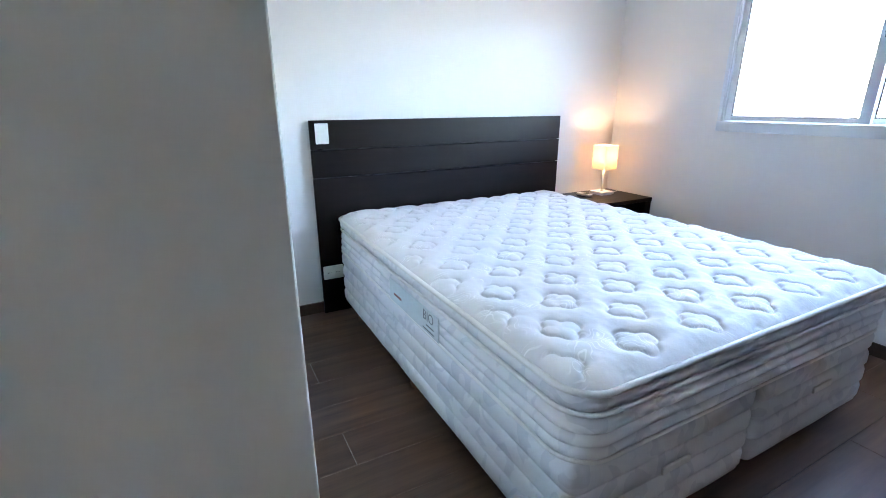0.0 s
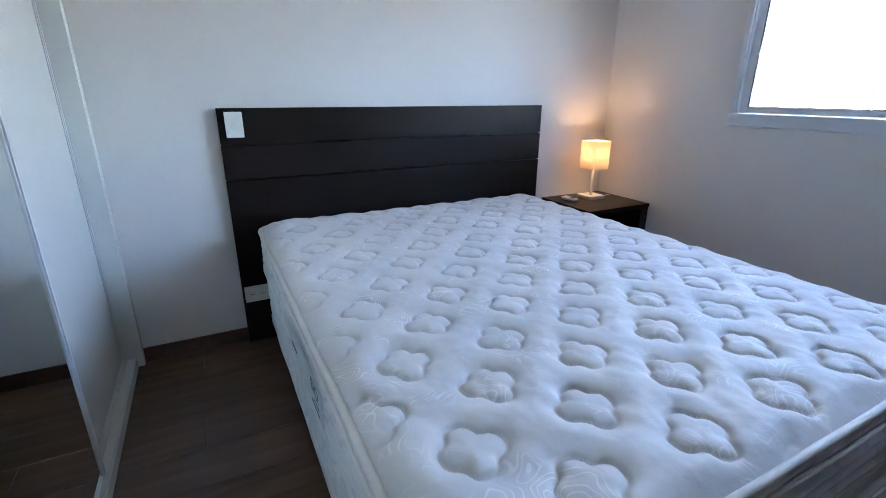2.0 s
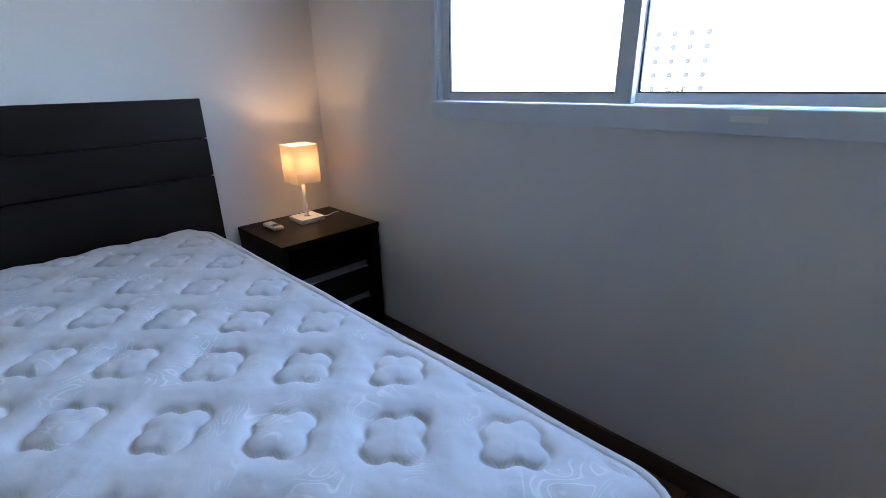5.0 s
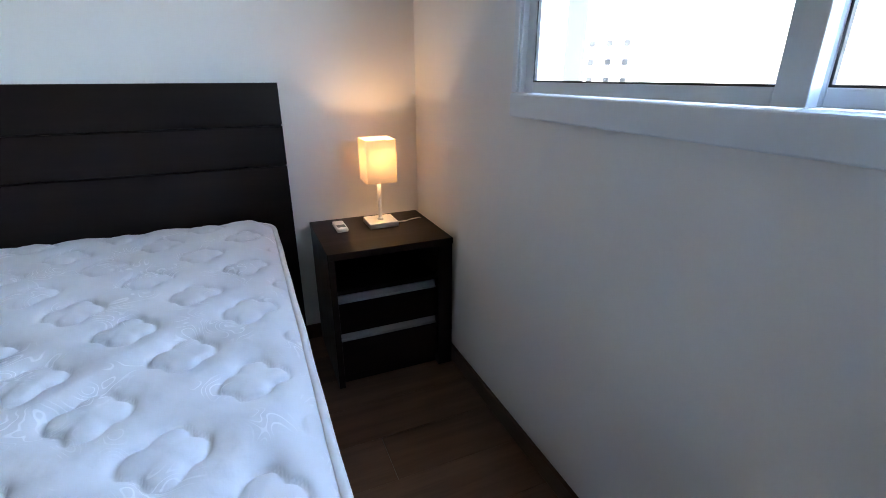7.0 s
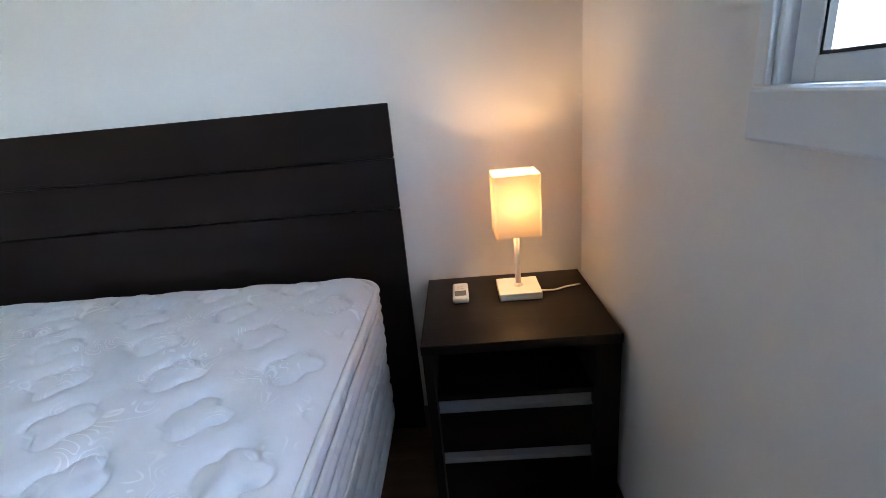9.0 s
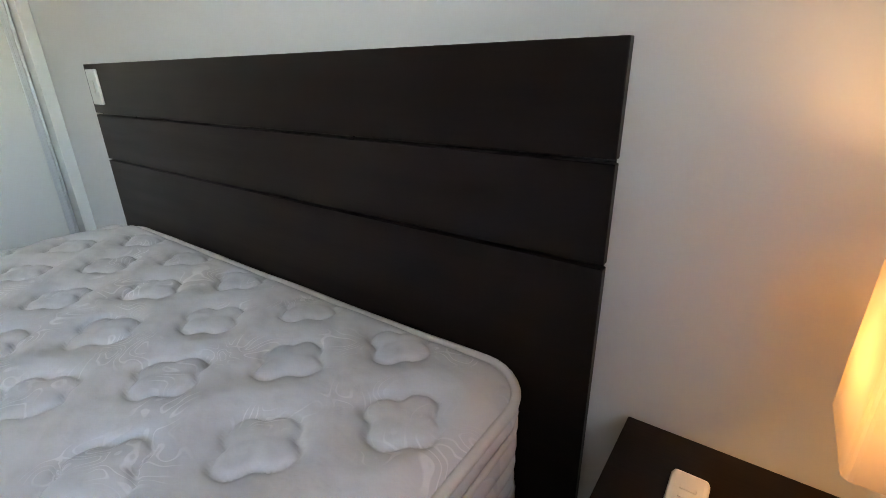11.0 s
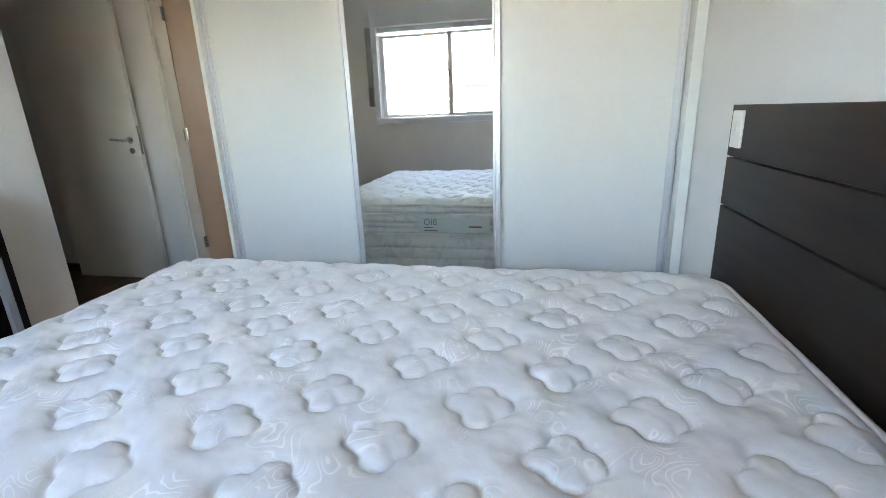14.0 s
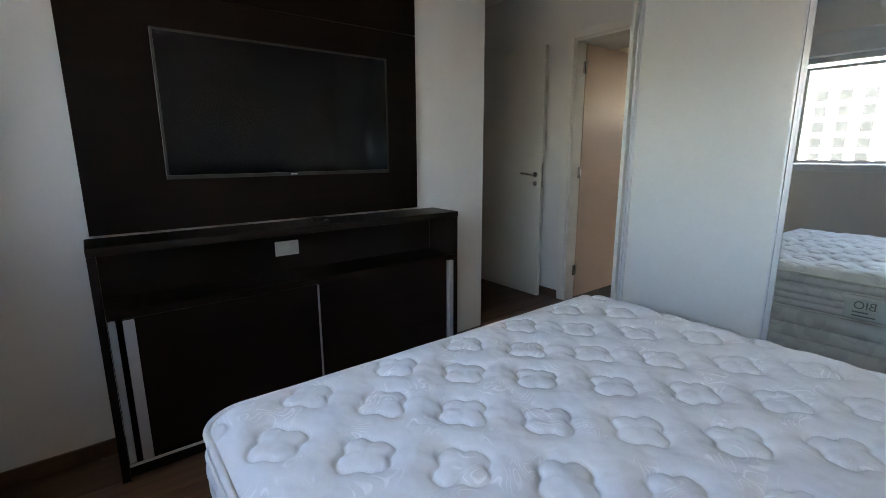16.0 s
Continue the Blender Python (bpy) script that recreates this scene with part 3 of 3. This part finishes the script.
# ---- wardrobe ----
WF, WY0 = -2.83, -2.30
wr = thing("wardrobe", (-3.25, -1.15, 0.0), "white built-in wardrobe with sliding doors and a mirror door", "wardrobe")
part("end_panel", blocks((WEST + 0.004, WF - 0.044, WY0 - 0.022, WY0, 0.0, ROOM_H - 0.004), bevel=0.002), LACQUER, wr)
part("wall_jamb", blocks((WF - 0.16, WF + 0.004, -0.045, -0.003, 0.0, ROOM_H - 0.004), bevel=0.002), LACQUER, wr)
part("back_panel", blocks((WEST + 0.006, WEST + 0.02, WY0, -0.004, 0.0, ROOM_H - 0.006)), LACQUER, wr)
part("bottom_rail", blocks((WF - 0.14, WF - 0.022, WY0 + 0.001, -0.046, 0.0, 0.05), bevel=0.002), LACQUER, wr)
part("track", blocks((WF - 0.029, WF - 0.024, WY0 + 0.001, -0.046, 0.051, 0.062), (WF - 0.062, WF - 0.057, WY0 + 0.001, -0.046, 0.051, 0.062), (WF - 0.104, WF - 0.099, WY0 + 0.001, -0.046, 0.051, 0.062)), ALU, wr)
part("top_rail", blocks((WF - 0.14, WF - 0.03, WY0 + 0.001, -0.046, ROOM_H - 0.06, ROOM_H - 0.005), bevel=0.002), LACQUER, wr)


def sliding_door(y0, y1, x, facing, label):
    d = part("sliding_door", blocks((x - 0.022, x - 0.004, y0 + 0.03, y1 - 0.03, 0.075, ROOM_H - 0.075)), facing, wr, label)
    for a in (y0, y1 - 0.034):
        part("profile", blocks((x - 0.03, x, a, a + 0.010, 0.066, ROOM_H - 0.066), (x - 0.03, x - 0.006, a + 0.0105, a + 0.024, 0.066, ROOM_H - 0.066),
                               (x - 0.03, x, a + 0.0245, a + 0.034, 0.066, ROOM_H - 0.066), bevel=0.0015), ALU, d, "aluminium edge profile")
    part("bottom_profile", blocks((x - 0.026, x - 0.001, y0 + 0.035, y1 - 0.035, 0.064, 0.076)), ALU, d)
    return d


sliding_door(WY0 + 0.005, -1.525, WF - 0.067, LACQUER, "white laminate sliding door")
sliding_door(-1.56, -0.815, WF - 0.034, MIRROR, "full-height mirror door")
sliding_door(-0.85, -0.05, WF - 0.067, LACQUER, "white laminate sliding door")

# ---- television wall ----
TP0, TP1, TPF = -2.03, -0.505, SOUTH + 0.034
panel = thing("tv_panel", ((TP0 + TP1) / 2, SOUTH, 0.93), "tall dark espresso wall panel behind the television", "wall panel")
for z0, z1 in ((0.935, 1.86), (1.864, ROOM_H - 0.05)):
    part("board", blocks((TP0, TP1, SOUTH + 0.001, TPF, z0, z1), bevel=0.002), PANEL, panel)

SX0, SX1, SF, SB, SH = -2.153, -0.486, -2.855, SOUTH + 0.016, 0.924
sb = thing("sideboard", ((SX0 + SX1) / 2, (SF + SB) / 2, 0.0), "dark espresso sideboard with open niche and two sliding doors", "sideboard")
part("top", blocks((SX0, SX1, SF, SB, SH - 0.03, SH), bevel=0.002), ESPRESSO, sb)
for a, b in ((SX0 + 0.001, SX0 + 0.028), (SX1 - 0.028, SX1 - 0.001)):
    part("side_panel", blocks((a, b, SF - 0.003, SB, 0.0, SH - 0.031), bevel=0.0015), ESPRESSO_V, sb)
part("niche_shelf", blocks((SX0 + 0.029, SX1 - 0.029, SF - 0.004, SB, 0.652, 0.678), bevel=0.001), ESPRESSO, sb)
part("back_panel", blocks((SX0 + 0.029, SX1 - 0.029, SB - 0.008, SB, 0.05, SH - 0.031)), ESPRESSO, sb)
part("bottom", blocks((SX0 + 0.029, SX1 - 0.029, SF - 0.004, SB - 0.009, 0.03, 0.055)), ESPRESSO, sb)
part("plinth", blocks((SX0 + 0.029, SX1 - 0.029, SF - 0.03, SF - 0.045, 0.0, 0.029)), ESPRESSO, sb)
part("track", blocks((SX0 + 0.03, SX1 - 0.03, SF - 0.006, SF - 0.012, 0.0555, 0.066)), ALU, sb, "aluminium door track")
SEAM = -1.31
d1 = part("sliding_door", blocks((SX0 + 0.03, SEAM + 0.02, SF - 0.03, SF - 0.046, 0.067, 0.648)), ESPRESSO, sb)
d2 = part("sliding_door", blocks((SEAM - 0.0, SX1 - 0.075, SF - 0.008, SF - 0.024, 0.067, 0.648)), ESPRESSO, sb)
part("handle", blocks((SX0 + 0.031, SX0 + 0.062, SF - 0.002, SF - 0.0295, 0.068, 0.646), bevel=0.002), HANDLE, d1, "upright aluminium handle profile")
part("handle", blocks((SEAM - 0.008, SEAM - 0.0005, SF - 0.0005, SF - 0.026, 0.068, 0.646), bevel=0.002), HANDLE, d2, "upright aluminium handle profile")
part("handle", blocks((SX1 - 0.112, SX1 - 0.0755, SF - 0.002, SF - 0.0075, 0.068, 0.646), bevel=0.002), HANDLE, d2, "upright aluminium handle profile")
part("handle", blocks((SX1 - 0.055, SX1 - 0.031, SF - 0.010, SF - 0.04, 0.068, 0.646), bevel=0.002), HANDLE, sb, "upright aluminium handle profile")

ob = wall_plate("socket_box", 0, 0.12, 0.735, 0.81, 0, "white double power socket box inside the sideboard niche", [(0.02, 0.05, 0.755, 0.79, False), (0.07, 0.1, 0.755, 0.79, False)], "socket")
ob.matrix_world = pose(-1.262, SB - 0.0085, 0.790, 0, 0, 180)
gad = thing("set_top_box", (-1.39, -2.98, SH), "small black gadget on the sideboard top", "gadget")
part("casing", blocks((-1.43, -1.35, -3.0, -2.955, SH, SH + 0.018), bevel=0.005), BLACK, gad)
part("lens", blocks((-1.42, -1.40, -2.9545, -2.953, SH + 0.005, SH + 0.013)), GREYPLASTIC, gad)

tv = thing("television", (-1.31, -3.05, 1.39), "black flat-screen television with a thin grey bezel on the panel", "television")
T0, T1, TZ0, TZ1, TF = -1.818, -0.783, 1.143, 1.716, -3.03
part("screen", blocks((T0 + 0.009, T1 - 0.009, TF - 0.012, TF - 0.003, TZ0 + 0.016, TZ1 - 0.009)), SCREEN, tv, "dark glossy screen")
part("bezel", blocks((T0, T1, TF - 0.02, TF, TZ0, TZ0 + 0.0155), (T0, T1, TF - 0.02, TF, TZ1 - 0.0085, TZ1),
                     (T0, T0 + 0.0085, TF - 0.02, TF, TZ0 + 0.016, TZ1 - 0.009), (T1 - 0.0085, T1, TF - 0.02, TF, TZ0 + 0.016, TZ1 - 0.009), bevel=0.001), BEZEL, tv)
part("rear_case", blocks((T0 + 0.02, T1 - 0.02, TF - 0.04, TF - 0.0125, TZ0 + 0.02, TZ1 - 0.02), bevel=0.006), BLACK, tv)
part("badge", blocks((-1.315, -1.285, TF, TF + 0.0008, TZ0 + 0.005, TZ0 + 0.011)), ALU, tv)
part("wall_bracket", blocks((-1.5, -1.12, TPF, TF - 0.041, 1.31, 1.53)), BLACK, tv)

# ---- hall doors ----


def lever(parent, x, y, z, d, along):
    """A lever handle that stands out from a leaf towards d in x and runs along y."""
    part("rosette", rod(bmesh.new(), (x, y, z), (x + d * 0.008, y, z), 0.024), CHROME, parent, smooth=False)
    tube("lever", [(x, y, z), (x + d * 0.05, y, z), (x + d * 0.055, y + along * 0.02, z), (x + d * 0.055, y + along * 0.06, z + 0.004), (x + d * 0.05, y + along * 0.12, z + 0.008)], 0.008, CHROME, parent, "chrome lever handle")
    part("keyhole_plate", rod(bmesh.new(), (x, y, z - 0.075), (x + d * 0.007, y, z - 0.075), 0.021), CHROME, parent)


door_1 = thing("door_1", (-3.56, -4.2, 0.0), "white painted entrance door standing open along the hall wall", "door", kind="structure")
part("leaf", blocks((-3.575, -3.540, -4.260, -3.445, 0.008, DOOR_H - 0.02), bevel=0.002), DOOR_PAINT, door_1)
lever(door_1, -3.540, -3.505, 1.062, 1, -1)
part("lock_plate", blocks((-3.566, -3.549, -3.4448, -3.4435, 0.96, 1.16)), CHROME, door_1, "chrome lock plate on the leaf edge")

door_2 = thing("door_2", (WEST, DOOR2_Y0, 0.0), "white framed doorway with its door open into the next room", "door", kind="structure")
part("casing", blocks((WEST, WEST + 0.012, DOOR2_Y0 - 0.065, DOOR2_Y0, 0.0, DOOR_H + 0.065), (WEST, WEST + 0.012, DOOR2_Y1, DOOR2_Y1 + 0.065, 0.0, DOOR_H + 0.065),
                      (WEST, WEST + 0.012, DOOR2_Y0 + 0.0005, DOOR2_Y1 - 0.0005, DOOR_H, DOOR_H + 0.065), bevel=0.003), DOOR_PAINT, door_2)
part("jamb", blocks((WEST - 0.118, WEST - 0.001, DOOR2_Y0, DOOR2_Y0 + 0.02, 0.0, DOOR_H), (WEST - 0.118, WEST - 0.001, DOOR2_Y1 - 0.02, DOOR2_Y1, 0.0, DOOR_H),
                    (WEST - 0.118, WEST - 0.001, DOOR2_Y0 + 0.0205, DOOR2_Y1 - 0.0205, DOOR_H - 0.02, DOOR_H)), DOOR_PAINT, door_2)
leaf = part("leaf", blocks((WEST - 0.88, WEST - 0.125, DOOR2_Y0 - 0.012, DOOR2_Y0 + 0.023, 0.008, DOOR_H - 0.024), bevel=0.002), DOOR_WARM_LIT, door_2, "door leaf standing open, warm room light in its tan colour")
for z in (0.25, 1.08, 1.9):
    hg = blocks((WEST - 0.124, WEST - 0.09, DOOR2_Y0 + 0.0205, DOOR2_Y0 + 0.0235, z - 0.045, z + 0.045))
    rod(hg, (WEST - 0.121, DOOR2_Y0 + 0.028, z - 0.047), (WEST - 0.121, DOOR2_Y0 + 0.028, z + 0.047), 0.006)
    part("hinge", hg, CHROME, door_2, "steel hinge")

# ---- outside ----
solid("ground", blocks((-1500, 2500, -2000, 2000, -30.5, -30)), EARTH, "city ground far below the window", "ground")
jut = solid("facade_column", blocks((0.16, 0.45, -0.56, -0.1, -30, 20)), STONE, "pale rendered column of the building's own facade", "facade")


def tower(x, y, w, dp, z1, material, cols, pitch, floors, label, balcony=False, turn=0.0):
    t = thing("apartment_building", (0, 0, 0), label, "building")
    part("wall", blocks((0, dp, -w / 2, w / 2, -30, z1)), material, t)
    part("parapet", blocks((-0.15, dp + 0.15, -w / 2 - 0.15, w / 2 + 0.15, z1, z1 + 0.6)), material, t)
    wme = mesh_of("window", blocks((-0.04, -0.005, -0.55, 0.55, 0, 1.15)), FARGLASS)
    bme = mesh_of("balcony", blocks((-1.2, -0.01, -1.5, 1.5, -0.2, 0), (-1.2, -1.05, -1.5, 1.5, 0, 1.0)), material) if balcony else None
    for f in range(floors):
        z = z1 - 2.2 - f * pitch
        for c in range(cols):
            yy = (c - (cols - 1) / 2) * (w / cols)
            o = new("window", wme)
            o.parent, o.location = t, (0, yy, z)
            if balcony and c == cols // 2:
                o = new("balcony", bme)
                o.parent, o.location = t, (0, yy, z - 1.0)
    t.matrix_world = pose(x, y, 0, 0, 0, turn)
    return t


tower(58, -15.5, 8.0, 12, 8.6, FACADE, 4, 1.6, 6, "white office building with a grid of square windows")
tower(52, -5.4, 8.0, 10, 4.2, FACADE_GREY, 3, 3.0, 3, "low grey building with a banded facade")
tower(65.5, 72.8, 9.5, 12, 8.4, FACADE, 3, 3.3, 5, "white apartment tower with stacked balconies", True, 38)
tower(120, 40, 14, 16, 12, FACADE, 4, 3.0, 6, "pale distant apartment tower", False, 15)


def tree(x, y, top, r, seed):
    t = thing("tree", (x, y, -30), "leafy green street tree below the window", "tree", "trees below the window")
    rnd = random.Random(seed)
    bm = rod(bmesh.new(), (x, y, -30), (x + 0.3, y, top - r * 1.2), 0.5, 0.25, 10)
    for k in range(6):
        a = k * 1.05 + rnd.random()
        rod(bm, (x + 0.3, y, top - r * 1.5), (x + math.cos(a) * r * 0.6, y + math.sin(a) * r * 0.6, top - r * rnd.uniform(0.5, 0.9)), 0.18, 0.05, 7)
    part("trunk", bm, BARK, t)
    vs, fs = [], []
    for k in range(1500):
        d = Vector((rnd.gauss(0, 1), rnd.gauss(0, 1), rnd.gauss(0, 1))).normalized()
        lump = 0.75 + 0.4 * noise.noise(d * 2.1 + Vector((seed, 0, 0)))
        p = Vector((x, y, top - r)) + Vector((d.x, d.y, d.z * 0.85)) * r * lump * rnd.uniform(0.55, 1.0)
        q = Euler((rnd.uniform(0, 6), rnd.uniform(0, 6), rnd.uniform(0, 6))).to_matrix()
        s = rnd.uniform(0.18, 0.42)
        b = len(vs)
        vs += [tuple(p + q @ Vector(c) * s) for c in ((-1, -0.5, 0), (0, -0.2, 0.2), (1, 0.3, 0), (0, 0.7, -0.1))]
        fs.append((b, b + 1, b + 2, b + 3))
    me = bpy.data.meshes.new("crown")
    me.from_pydata(vs, [], fs)
    me.materials.append(LEAF)
    o = new("crown", me)
    o.parent, o.matrix_parent_inverse = t, t.matrix_world.inverted()


for k, (x, y, top, r) in enumerate(((50, 27, 0.6, 5.0), (56, 34, -0.6, 5.5), (62, 20, 1.6, 5.0), (48, 16, -1.0, 4.5), (70, 44, -0.5, 6.0), (58, 8, -2.0, 5.0))):
    tree(x, y, top, r, k + 3)

# ---- floor planks ----
plank_rows = []
rnd = random.Random(5)
PW, PL = 0.192, 1.29
y, row = 0.0, 0
meshes = {}
while y > HALL_END:
    y0 = max(y - PW, HALL_END)
    x = -0.0 - (row * 0.43) % PL
    cuts = [0.0] + ([x] if x < -0.02 else [])
    while cuts[-1] > -3.74:
        cuts.append(cuts[-1] - PL)
    for a, b in zip(cuts, cuts[1:]):
        plank_rows.append((max(b, -3.78), a, y0, y))
    y, row = y - PW, row + 1
for x0, x1, y0, y1 in plank_rows:
    key = (round(x1 - x0, 3), round(y1 - y0, 3))
    if key not in meshes:
        meshes[key] = mesh_of("plank", blocks((0.0006, key[0] - 0.0006, 0.0006, key[1] - 0.0006, 0, 0.012), bevel=0.0012), PLANK)
    o = new("plank", meshes[key])
    o.parent, o.location = floor, (x0, y0, -0.012)
